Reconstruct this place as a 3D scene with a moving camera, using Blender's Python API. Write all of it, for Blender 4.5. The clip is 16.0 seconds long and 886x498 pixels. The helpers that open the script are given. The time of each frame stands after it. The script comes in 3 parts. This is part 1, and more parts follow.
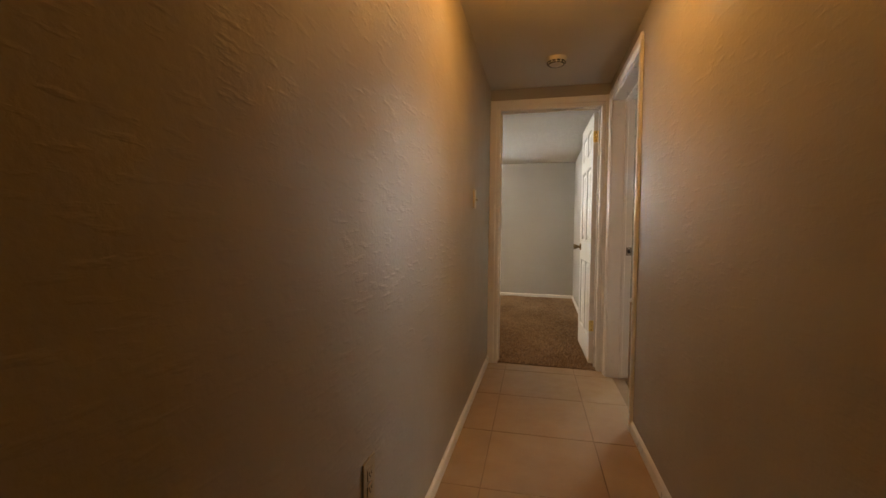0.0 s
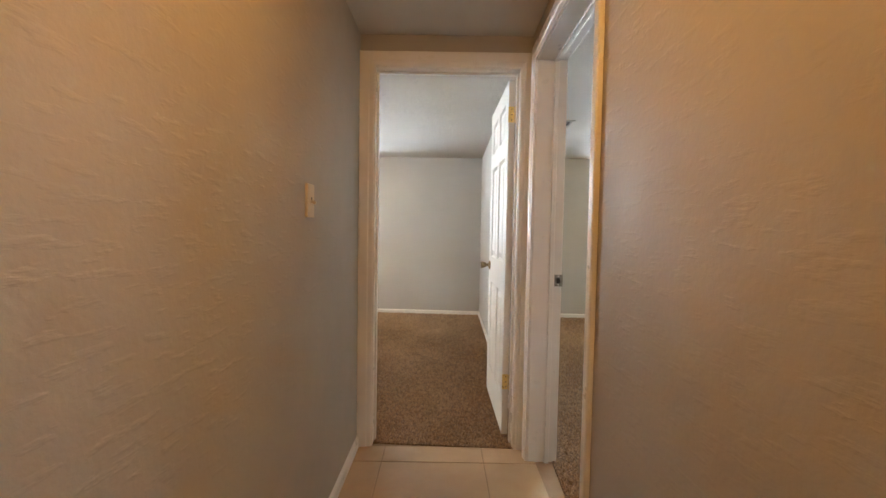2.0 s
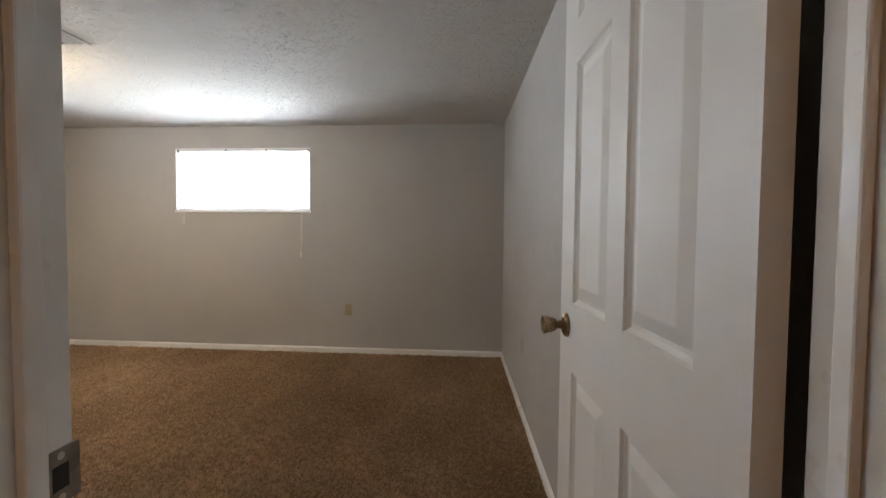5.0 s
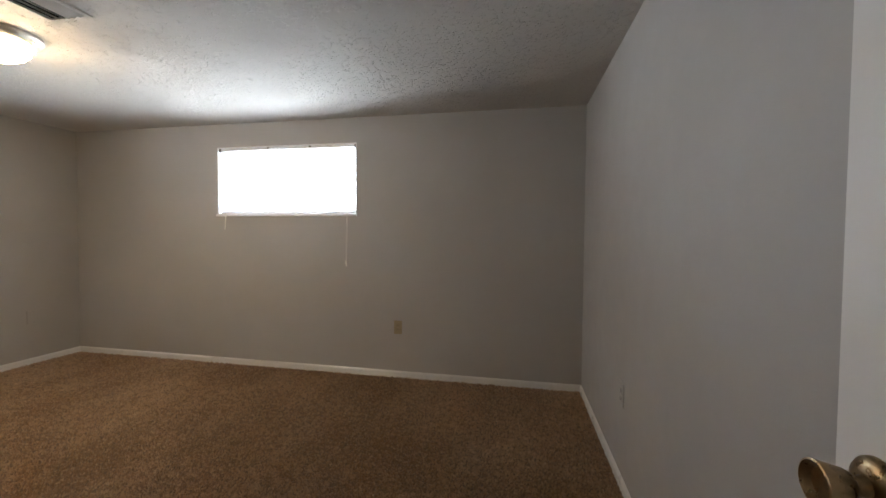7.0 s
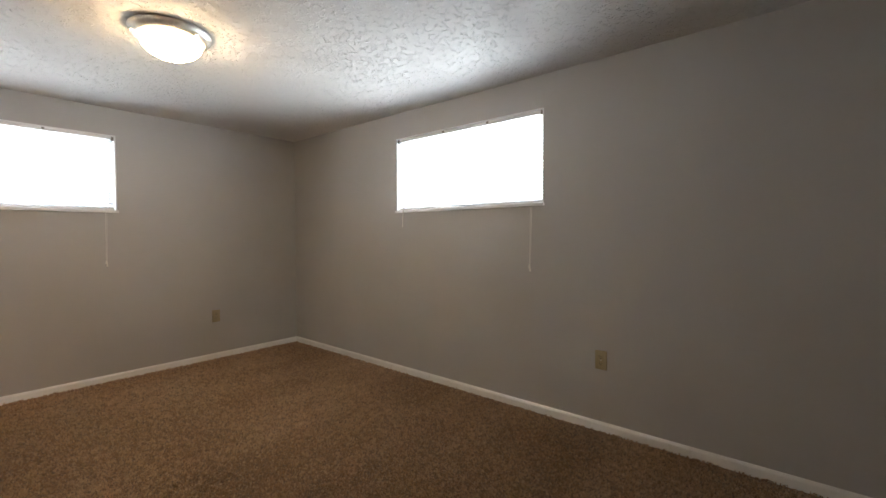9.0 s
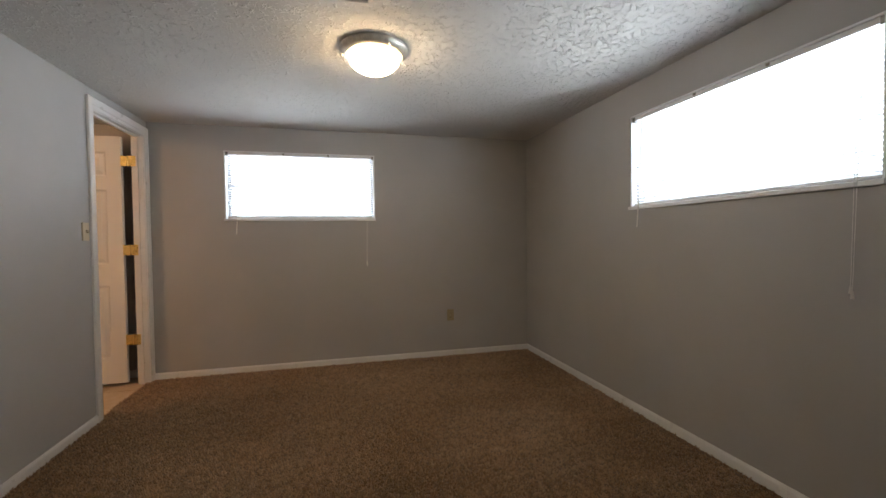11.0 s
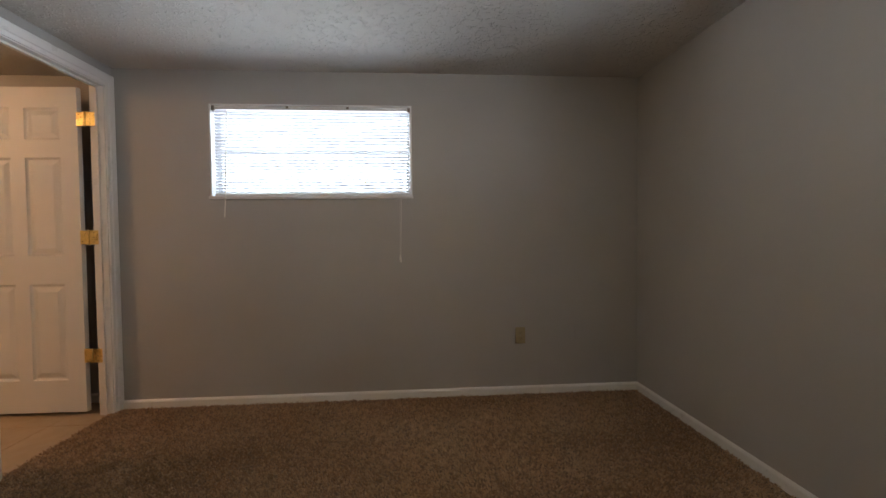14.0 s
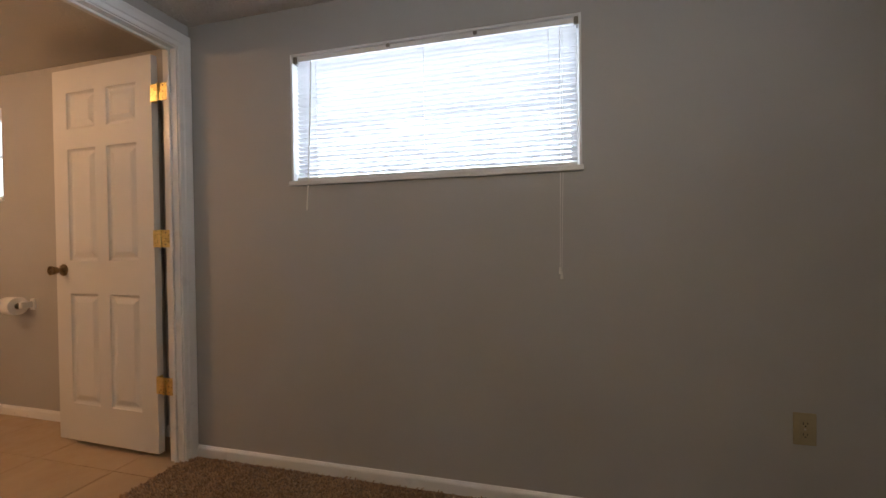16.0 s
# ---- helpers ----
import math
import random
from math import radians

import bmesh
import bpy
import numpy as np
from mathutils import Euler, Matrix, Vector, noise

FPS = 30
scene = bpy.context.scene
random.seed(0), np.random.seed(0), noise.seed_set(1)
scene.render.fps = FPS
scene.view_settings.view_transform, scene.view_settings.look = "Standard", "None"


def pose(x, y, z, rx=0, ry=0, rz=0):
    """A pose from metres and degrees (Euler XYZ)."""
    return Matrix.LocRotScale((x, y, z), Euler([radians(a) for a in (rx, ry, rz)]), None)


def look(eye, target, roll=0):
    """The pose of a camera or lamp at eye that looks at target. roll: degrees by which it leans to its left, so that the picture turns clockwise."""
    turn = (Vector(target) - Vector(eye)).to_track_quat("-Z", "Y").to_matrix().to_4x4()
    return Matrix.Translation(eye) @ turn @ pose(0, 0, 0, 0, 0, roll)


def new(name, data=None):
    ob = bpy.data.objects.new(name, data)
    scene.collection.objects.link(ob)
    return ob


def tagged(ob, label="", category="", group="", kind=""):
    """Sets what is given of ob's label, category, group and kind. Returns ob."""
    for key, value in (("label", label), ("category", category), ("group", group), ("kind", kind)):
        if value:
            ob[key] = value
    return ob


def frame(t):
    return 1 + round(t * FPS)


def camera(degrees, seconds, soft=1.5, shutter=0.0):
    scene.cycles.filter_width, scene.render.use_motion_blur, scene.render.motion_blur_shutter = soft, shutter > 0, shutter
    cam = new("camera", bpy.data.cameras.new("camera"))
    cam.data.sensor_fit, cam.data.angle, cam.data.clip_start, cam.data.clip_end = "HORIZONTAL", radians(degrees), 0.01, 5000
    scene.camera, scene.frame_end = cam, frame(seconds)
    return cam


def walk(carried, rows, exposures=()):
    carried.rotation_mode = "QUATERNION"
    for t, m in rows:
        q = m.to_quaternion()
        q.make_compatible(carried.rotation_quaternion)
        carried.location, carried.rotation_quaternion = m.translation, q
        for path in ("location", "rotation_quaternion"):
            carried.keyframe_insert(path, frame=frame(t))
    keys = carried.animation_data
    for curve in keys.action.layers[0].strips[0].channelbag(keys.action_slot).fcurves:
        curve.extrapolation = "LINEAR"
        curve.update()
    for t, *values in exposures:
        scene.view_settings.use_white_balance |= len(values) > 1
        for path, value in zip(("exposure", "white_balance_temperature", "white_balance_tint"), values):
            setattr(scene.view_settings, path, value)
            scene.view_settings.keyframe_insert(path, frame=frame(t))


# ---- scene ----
cam = camera(93.4, 16.0)
PATH = [
    (0, (0.292, -0.996, 1.075), (-0.24, 0.93, 0.993), 0.6),
    (0.5, (0.277, -0.713, 1.101), (0.035, 1.271, 1.018), 1.1),
    (1, (0.247, -0.434, 1.149), (0.125, 1.56, 1.072), 1.2),
    (1.5, (0.285, -0.125, 1.157), (0.177, 1.871, 1.078), 1.1),
    (2, (0.315, 0.177, 1.185), (0.21, 2.173, 1.101), 1.0),
    (2.5, (0.252, 0.518, 1.176), (0.155, 2.514, 1.094), 0.9),
    (3, (0.228, 0.861, 1.171), (0.142, 2.857, 1.08), 0.8),
    (3.5, (0.271, 1.2, 1.2), (0.185, 3.196, 1.115), 0.6),
    (4, (0.28, 1.577, 1.181), (0.184, 3.573, 1.103), 1.1),
    (4.5, (0.253, 1.863, 1.191), (0.14, 3.858, 1.109), 0.9),
    (4.7, (0.254, 1.968, 1.188), (0.129, 3.963, 1.109), 0.7),
    (6.8, (0.118, 2.655, 1.252), (-0.248, 4.619, 1.174), 0.5),
    (7, (0.122, 2.714, 1.22), (-0.286, 4.671, 1.154), 0.5),
    (7.5, (0.059, 2.865, 1.199), (-0.446, 4.799, 1.134), 0.5),
    (8, (0.019, 3.1, 1.183), (-0.703, 4.964, 1.128), 0.3),
    (8.5, (-0.027, 3.313, 1.176), (-1.048, 5.032, 1.124), 0.2),
    (9, (-0.097, 3.583, 1.184), (-1.381, 5.114, 1.119), -0.2),
    (9.5, (-0.141, 3.769, 1.187), (-1.612, 5.122, 1.12), -0.5),
    (10, (-0.136, 3.963, 1.206), (-1.818, 5.043, 1.142), -0.8),
    (10.2, (-0.136, 4.016, 1.206), (-1.902, 4.953, 1.147), -0.8),
    (12.3, (-0.678, 4.318, 1.185), (-2.662, 4.56, 1.119), -0.8),
    (12.5, (-0.738, 4.364, 1.183), (-2.722, 4.605, 1.116), -0.8),
    (13, (-0.907, 4.438, 1.152), (-2.892, 4.667, 1.086), -0.6),
    (13.5, (-1.194, 4.456, 1.14), (-3.181, 4.67, 1.072), -0.5),
    (14, (-1.477, 4.496, 1.112), (-3.471, 4.64, 1.055), -0.6),
    (14.5, (-1.77, 4.548, 1.121), (-3.769, 4.58, 1.072), -0.6),
    (15, (-2.053, 4.532, 1.105), (-4.047, 4.381, 1.057), -0.5),
    (15.5, (-2.328, 4.46, 1.094), (-4.3, 4.125, 1.063), -0.6),
    (16, (-2.587, 4.391, 1.092), (-4.518, 3.872, 1.065), -0.7),
]
# Exposure and white balance along the walk: seconds, stops, kelvin, tint.
LIGHT = [
    (0, 2.55, 7750, 6), (0.5, 2.65, 7600, 6), (1.0, 2.9, 7250, 6), (1.5, 3.1, 6850, 5), (2.5, 3.25, 6050, 4), (3.5, 2.65, 6050, 6),
    (4.5, 2.05, 6400, 8), (7, 1.45, 6400, 9), (8.3, 1.42, 6350, 9), (10, 1.02, 6350, 9), (12.5, 0.44, 6250, 9.5), (16, 0.38, 6250, 10),
]
walk(cam, [(t, look(eye, target, roll)) for t, eye, target, roll in PATH], LIGHT)

# ---- world, sun, large lights ----
world = bpy.data.worlds.new("daylight")
scene.world = world
world.use_nodes = True
wn = world.node_tree.nodes
sky = wn.new("ShaderNodeTexSky")
sky.sky_type, sky.sun_disc = "NISHITA", False
sky.sun_elevation, sky.sun_rotation = radians(52), radians(140)
wn["Background"].inputs["Strength"].default_value = 0.1
world.node_tree.links.new(sky.outputs[0], wn["Background"].inputs["Color"])
sun = new("sun", bpy.data.lights.new("sun", "SUN"))
sun.data.energy, sun.data.angle, sun.data.color = 3.0, radians(0.5), (1.0, 0.95, 0.88)
sun.matrix_world = look((8, -9.5, 16), (0, 0, 0))


def window_light(x, y, z, width, height, turn, watts):
    """Sky light that stands just outside a window and shines in."""
    data = bpy.data.lights.new("window_daylight", "AREA")
    data.shape, data.size, data.size_y = "RECTANGLE", width, height
    data.energy, data.color = watts, (0.86, 0.92, 1.0)
    ob = new("window_daylight", data)
    ob.matrix_world = pose(x, y, z, 90, 0, turn)
    return ob


DAY = 54
window_light(-2.035, 6.62, 1.70, 1.9, 1.0, 180, DAY * 0.92)
window_light(-4.876, 3.834, 1.70, 1.9, 1.0, 270, DAY * 0.68)
window_light(3.10, 6.62, 1.70, 1.9, 1.0, 180, DAY * 1.05)
window_light(-5.02, 0.475, 1.70, 1.2, 0.9, 270, DAY * 0.12)
BEDROOM_GLOW, HALL_GLOW, BATH_GLOW, ROOM_GLOW = 30.0, 8.2, 112.0, 16.0


# ---- materials ----
def nodes_of(name):
    m = bpy.data.materials.new(name)
    m.use_nodes = True
    return m, m.node_tree.nodes, m.node_tree.links, m.node_tree.nodes["Principled BSDF"]


def texture(n, l, kind, scale, detail=2.0, coords=None, stretch=None):
    t = n.new("ShaderNodeTex" + kind)
    t.inputs["Scale"].default_value = scale
    if kind == "Noise":
        t.inputs["Detail"].default_value = detail
    src = coords
    if stretch:
        mp = n.new("ShaderNodeMapping")
        mp.inputs["Scale"].default_value = stretch
        l.new(coords, mp.inputs["Vector"])
        src = mp.outputs[0]
    l.new(src, t.inputs["Vector"])
    return t.outputs["Distance"] if kind == "Voronoi" else t.outputs[0]


def ramp(n, l, value, lo, hi, a=0.0, b=1.0):
    r = n.new("ShaderNodeMapRange")
    r.inputs["From Min"].default_value, r.inputs["From Max"].default_value = lo, hi
    r.inputs["To Min"].default_value, r.inputs["To Max"].default_value = a, b
    l.new(value, r.inputs["Value"])
    return r.outputs[0]


def mixed(n, l, factor, a, b):
    m = n.new("ShaderNodeMix")
    m.data_type = "RGBA"
    l.new(factor, m.inputs["Factor"])
    for sock, v in ((m.inputs["A"], a), (m.inputs["B"], b)):
        if isinstance(v, tuple):
            sock.default_value = (*v, 1)
        else:
            l.new(v, sock)
    return m.outputs["Result"]


def bumped(n, l, bsdf, height, strength, distance, before=None):
    b = n.new("ShaderNodeBump")
    b.inputs["Strength"].default_value, b.inputs["Distance"].default_value = strength, distance
    l.new(height, b.inputs["Height"])
    if before:
        l.new(before, b.inputs["Normal"])
    l.new(b.outputs[0], bsdf.inputs["Normal"])
    return b.outputs[0]


def where(n):
    return n.new("ShaderNodeTexCoord").outputs["Object"]


def paint(name, a, b, rough, scale=3.0, fine=220.0, relief=0.05, depth=0.002):
    """Painted or plain surface: two tones blending in large patches, fine relief, uneven gloss."""
    m, n, l, p = nodes_of(name)
    c = where(n)
    big = texture(n, l, "Noise", scale, 4, c)
    l.new(mixed(n, l, ramp(n, l, big, 0.35, 0.65), a, b), p.inputs["Base Color"])
    l.new(ramp(n, l, texture(n, l, "Noise", scale * 5, 3, c), 0.3, 0.7, rough - 0.06, rough + 0.06), p.inputs["Roughness"])
    bumped(n, l, p, texture(n, l, "Noise", fine, 2, c), relief, depth)
    return m


def wall_paint(name, a, b, rough, trowel, fine):
    """Roller-painted drywall over a hand-trowelled skim coat."""
    m, n, l, p = nodes_of(name)
    c = where(n)
    big = texture(n, l, "Noise", 1.6, 4, c)
    l.new(mixed(n, l, ramp(n, l, big, 0.35, 0.65), a, b), p.inputs["Base Color"])
    l.new(ramp(n, l, texture(n, l, "Noise", 9, 3, c), 0.3, 0.7, rough - 0.05, rough + 0.07), p.inputs["Roughness"])
    p.inputs["Specular IOR Level"].default_value = 0.32
    patch = ramp(n, l, texture(n, l, "Noise", 24, 3, c, (0.6, 0.6, 2.3)), 0.55, 0.70)
    first = bumped(n, l, p, patch, trowel, 0.004)
    second = bumped(n, l, p, texture(n, l, "Noise", 75, 3, c), fine, 0.003, first)
    bumped(n, l, p, texture(n, l, "Noise", 420, 2, c), 0.10, 0.001, second)
    return m


def popcorn(name, a, b, strength):
    """Sprayed stipple ceiling."""
    m, n, l, p = nodes_of(name)
    c = where(n)
    big = texture(n, l, "Noise", 1.2, 3, c)
    l.new(mixed(n, l, ramp(n, l, big, 0.35, 0.65), a, b), p.inputs["Base Color"])
    p.inputs["Roughness"].default_value = 0.9
    fleck = ramp(n, l, texture(n, l, "Noise", 52, 3, c), 0.55, 0.68)
    soft = texture(n, l, "Noise", 30, 4, c)
    first = bumped(n, l, p, soft, strength * 0.55, 0.010)
    second = bumped(n, l, p, fleck, strength * 1.15, 0.012, first)
    bumped(n, l, p, texture(n, l, "Noise", 160, 3, c), strength * 0.5, 0.004, second)
    return m


WALL = wall_paint("grey_wall_paint", (0.425, 0.42, 0.41), (0.45, 0.445, 0.435), 0.55, 0.06, 0.10)
HALL_WALL = wall_paint("trowelled_wall_paint", (0.395, 0.372, 0.332), (0.425, 0.40, 0.357), 0.56, 0.19, 0.26)
CEILING = popcorn("stipple_ceiling", (0.64, 0.615, 0.570), (0.59, 0.567, 0.525), 0.66)
HALL_CEILING = popcorn("painted_ceiling", (0.66, 0.64, 0.60), (0.62, 0.60, 0.56), 0.12)
TRIM = paint("white_gloss_paint", (0.80, 0.80, 0.79), (0.76, 0.76, 0.75), 0.32, 2.5, 90, 0.06, 0.002)
DOOR = paint("white_door_paint", (0.73, 0.73, 0.715), (0.70, 0.70, 0.685), 0.50, 2.0, 260, 0.08, 0.001)
VINYL = paint("white_vinyl", (0.82, 0.83, 0.84), (0.78, 0.79, 0.80), 0.35, 3.0, 300, 0.03, 0.001)
PLASTIC = paint("ivory_plastic", (0.39, 0.33, 0.205), (0.35, 0.295, 0.18), 0.35, 8.0, 300, 0.03, 0.001)
WHITE_PLASTIC = paint("white_plastic", (0.80, 0.79, 0.74), (0.76, 0.75, 0.70), 0.40, 8.0, 300, 0.03, 0.001)
IVORY = paint("light_ivory_plastic", (0.66, 0.58, 0.42), (0.62, 0.54, 0.39), 0.35, 8.0, 300, 0.03, 0.001)
DARK = paint("dark_void", (0.02, 0.02, 0.02), (0.03, 0.03, 0.03), 0.8)
VENT_PAINT = paint("enamelled_vent_metal", (0.62, 0.60, 0.55), (0.54, 0.52, 0.48), 0.45, 6.0, 200, 0.05, 0.001)
GROUT = paint("grey_beige_grout", (0.33, 0.245, 0.165), (0.28, 0.205, 0.14), 0.9, 12.0, 300, 0.4, 0.002)
PAPER = paint("tissue_paper", (0.82, 0.81, 0.79), (0.78, 0.77, 0.75), 0.95, 20.0, 150, 0.3, 0.002)
CORD = paint("white_cord", (0.78, 0.77, 0.74), (0.72, 0.71, 0.68), 0.7, 30.0, 400, 0.2, 0.001)
GROUND = paint("dry_lawn", (0.10, 0.11, 0.05), (0.16, 0.14, 0.08), 0.95, 0.5, 30, 0.5, 0.02)


def metal(name, colour, rough, wear):
    m, n, l, p = nodes_of(name)
    c = where(n)
    l.new(mixed(n, l, ramp(n, l, texture(n, l, "Noise", 45, 4, c), 0.4, 0.65), colour, wear), p.inputs["Base Color"])
    p.inputs["Metallic"].default_value = 1.0
    l.new(ramp(n, l, texture(n, l, "Noise", 120, 3, c), 0.3, 0.7, rough - 0.06, rough + 0.10), p.inputs["Roughness"])
    return m


BRASS = metal("polished_brass", (0.80, 0.63, 0.25), 0.30, (0.70, 0.53, 0.20))
ANTIQUE = metal("antique_brass", (0.34, 0.25, 0.14), 0.30, (0.20, 0.15, 0.09))
NICKEL = metal("brushed_nickel", (0.68, 0.65, 0.59), 0.46, (0.58, 0.55, 0.50))
STEEL = metal("dull_steel", (0.30, 0.28, 0.25), 0.42, (0.20, 0.18, 0.16))


def tile_material():
    m, n, l, p = nodes_of("beige_ceramic_tile")
    c = where(n)
    rnd = n.new("ShaderNodeObjectInfo").outputs["Random"]
    cloud = ramp(n, l, texture(n, l, "Noise", 5, 6, c), 0.3, 0.7)
    base = mixed(n, l, cloud, (0.42, 0.300, 0.185), (0.48, 0.355, 0.230))
    speck = ramp(n, l, texture(n, l, "Noise", 60, 4, c), 0.55, 0.75, 0.0, 0.35)
    tone = mixed(n, l, speck, base, (0.38, 0.29, 0.20))
    l.new(mixed(n, l, ramp(n, l, rnd, 0, 1, 0.0, 0.16), tone, (0.40, 0.31, 0.21)), p.inputs["Base Color"])
    l.new(ramp(n, l, texture(n, l, "Noise", 14, 3, c), 0.3, 0.7, 0.30, 0.48), p.inputs["Roughness"])
    bumped(n, l, p, texture(n, l, "Noise", 25, 4, c), 0.12, 0.002)
    return m


TILE = tile_material()


def carpet_material(name, pile):
    m, n, l, p = nodes_of(name)
    c = where(n)
    lanes = ramp(n, l, texture(n, l, "Noise", 1.7, 3, c, (1.0, 0.55, 1.0)), 0.36, 0.64)
    tone = mixed(n, l, lanes, (0.330, 0.203, 0.113), (0.545, 0.368, 0.226))
    clump = ramp(n, l, texture(n, l, "Noise", 26, 3, c), 0.38, 0.62, 0.55, 0.0)
    tone = mixed(n, l, clump, tone, (0.17, 0.108, 0.062))
    tuft = ramp(n, l, texture(n, l, "Noise", 62, 2, c, (1.0, 0.8, 1.0)), 0.36, 0.50, 0.50, 0.0)
    tone = mixed(n, l, tuft, tone, (0.13, 0.082, 0.046))
    glint = ramp(n, l, texture(n, l, "Noise", 70, 2, c, (0.8, 1.0, 1.0)), 0.54, 0.66, 0.0, 0.5)
    tone = mixed(n, l, glint, tone, (0.64, 0.47, 0.31))
    if pile:
        rnd = n.new("ShaderNodeNewGeometry").outputs["Random Per Island"]
        tone = mixed(n, l, ramp(n, l, rnd, 0.0, 0.45, 0.28, 0.0), tone, (0.15, 0.095, 0.055))
        tone = mixed(n, l, ramp(n, l, rnd, 0.7, 1.0, 0.0, 0.24), tone, (0.62, 0.48, 0.33))
    else:
        tone = mixed(n, l, ramp(n, l, texture(n, l, "Noise", 160, 3, c), 0.4, 0.6), tone, (0.12, 0.08, 0.05))
        bumped(n, l, p, texture(n, l, "Noise", 140, 3, c), 0.9, 0.01)
    l.new(tone, p.inputs["Base Color"])
    p.inputs["Roughness"].default_value = 0.95
    p.inputs["Specular IOR Level"].default_value = 0.15
    p.inputs["Sheen Weight"].default_value = 0.15
    return m


CARPET, PILE = carpet_material("carpet_backing", False), carpet_material("tan_carpet_yarn", True)


def glass_material():
    m, n, l, p = nodes_of("window_glass")
    p.inputs["Base Color"].default_value = (0.95, 0.98, 0.98, 1)
    p.inputs["Roughness"].default_value = 0.02
    p.inputs["Transmission Weight"].default_value = 1.0
    p.inputs["IOR"].default_value = 1.45
    return m


GLASS = glass_material()


def slat_material():
    """Thin white enamel on aluminium and vinyl slats that let a little light through."""
    m, n, l, p = nodes_of("white_blind_slat")
    c = where(n)
    l.new(mixed(n, l, ramp(n, l, texture(n, l, "Noise", 12, 3, c), 0.4, 0.7), (0.84, 0.85, 0.87), (0.80, 0.81, 0.83)), p.inputs["Base Color"])
    p.inputs["Roughness"].default_value = 0.45
    thin = n.new("ShaderNodeBsdfTranslucent")
    thin.inputs["Color"].default_value = (0.91, 0.91, 0.93, 1)
    mix = n.new("ShaderNodeMixShader")
    mix.inputs[0].default_value = 0.37
    l.new(p.outputs[0], mix.inputs[1])
    l.new(thin.outputs[0], mix.inputs[2])
    l.new(mix.outputs[0], n["Material Output"].inputs["Surface"])
    return m


SLAT = slat_material()


def lit_glass(name, colour, strength):
    m, n, l, p = nodes_of(name)
    p.inputs["Base Color"].default_value = (0.9, 0.88, 0.82, 1)
    p.inputs["Roughness"].default_value = 0.3
    p.inputs["Emission Color"].default_value = (*colour, 1)
    p.inputs["Emission Strength"].default_value = strength
    return m


SHADE = lit_glass("lit_opal_glass", (1.0, 0.72, 0.41), BEDROOM_GLOW)
ROOM_SHADE = lit_glass("lit_room_opal_glass", (1.0, 0.76, 0.45), ROOM_GLOW)
HALL_SHADE = lit_glass("lit_hall_opal_glass", (1.0, 0.45, 0.11), HALL_GLOW)
BATH_SHADE = lit_glass("lit_bath_opal_glass", (1.0, 0.53, 0.24), BATH_GLOW)


# ---- mesh helpers ----
def part(name, bm, material, parent=None, label="", smooth=False):
    """Links a bmesh as one mesh object under a thing or a part."""
    bmesh.ops.recalc_face_normals(bm, faces=bm.faces)
    me = bpy.data.meshes.new(name)
    bm.to_mesh(me)
    bm.free()
    me.materials.append(material)
    if smooth:
        for poly in me.polygons:
            poly.use_smooth = True
        me.set_sharp_from_angle(angle=radians(40))
    ob = new(name, me)
    ob.parent = parent
    return tagged(ob, label)


def thing(name, m, label, category, group="", kind=""):
    ob = new(name)
    ob.empty_display_size = 0.1
    ob.matrix_basis = m
    return tagged(ob, label, category, group, kind)


def box(bm, x0, x1, y0, y1, z0, z1, bevel=0.0):
    made = bmesh.ops.create_cube(bm, size=1, matrix=Matrix.LocRotScale(((x0 + x1) / 2, (y0 + y1) / 2, (z0 + z1) / 2), None, (x1 - x0, y1 - y0, z1 - z0)))
    if bevel:
        edges = list({e for v in made["verts"] for e in v.link_edges})
        bmesh.ops.bevel(bm, geom=edges, offset=bevel, segments=2, affect="EDGES", profile=0.5)
    return bm


def block(*a, bevel=0.0):
    return box(bmesh.new(), *a, bevel=bevel)


def lathe(profile, m=None, segments=32):
    """A turned body: (radius, height) pairs swept round z, then posed by m."""
    bm = bmesh.new()
    rings = []
    for r, h in profile:
        if r < 1e-6:
            rings.append([bm.verts.new((0, 0, h))])
        else:
            rings.append([bm.verts.new((r * math.cos(2 * math.pi * k / segments), r * math.sin(2 * math.pi * k / segments), h)) for k in range(segments)])
    for a, b in zip(rings, rings[1:]):
        for k in range(segments):
            j = (k + 1) % segments
            loop = [a[k % len(a)], a[j % len(a)], b[j % len(b)], b[k % len(b)]]
            seen = []
            for v in loop:
                if v not in seen:
                    seen.append(v)
            if len(seen) > 2:
                bm.faces.new(seen)
    if m:
        bm.transform(m)
    return bm


def sweep(profile, start, end, up=(0, 0, 1), side=None, cut0=0.0, cut1=0.0):
    """A moulding: (across, out) pairs carried from start to end. side: the way that 'across' points; out is square to both. cut: mitre slopes."""
    bm = bmesh.new()
    a, b = Vector(start), Vector(end)
    d = (b - a).normalized()
    s = Vector(side).normalized()
    o = Vector(up).normalized()
    ends = []
    for p, cut in ((a, cut0), (b, -cut1)):
        ends.append([bm.verts.new(p + s * u + o * w + d * (cut * u)) for u, w in profile])
    n = len(profile)
    for k in range(n):
        bm.faces.new((ends[0][k], ends[0][(k + 1) % n], ends[1][(k + 1) % n], ends[1][k]))
    bm.faces.new(ends[0])
    bm.faces.new(ends[1])
    return bm


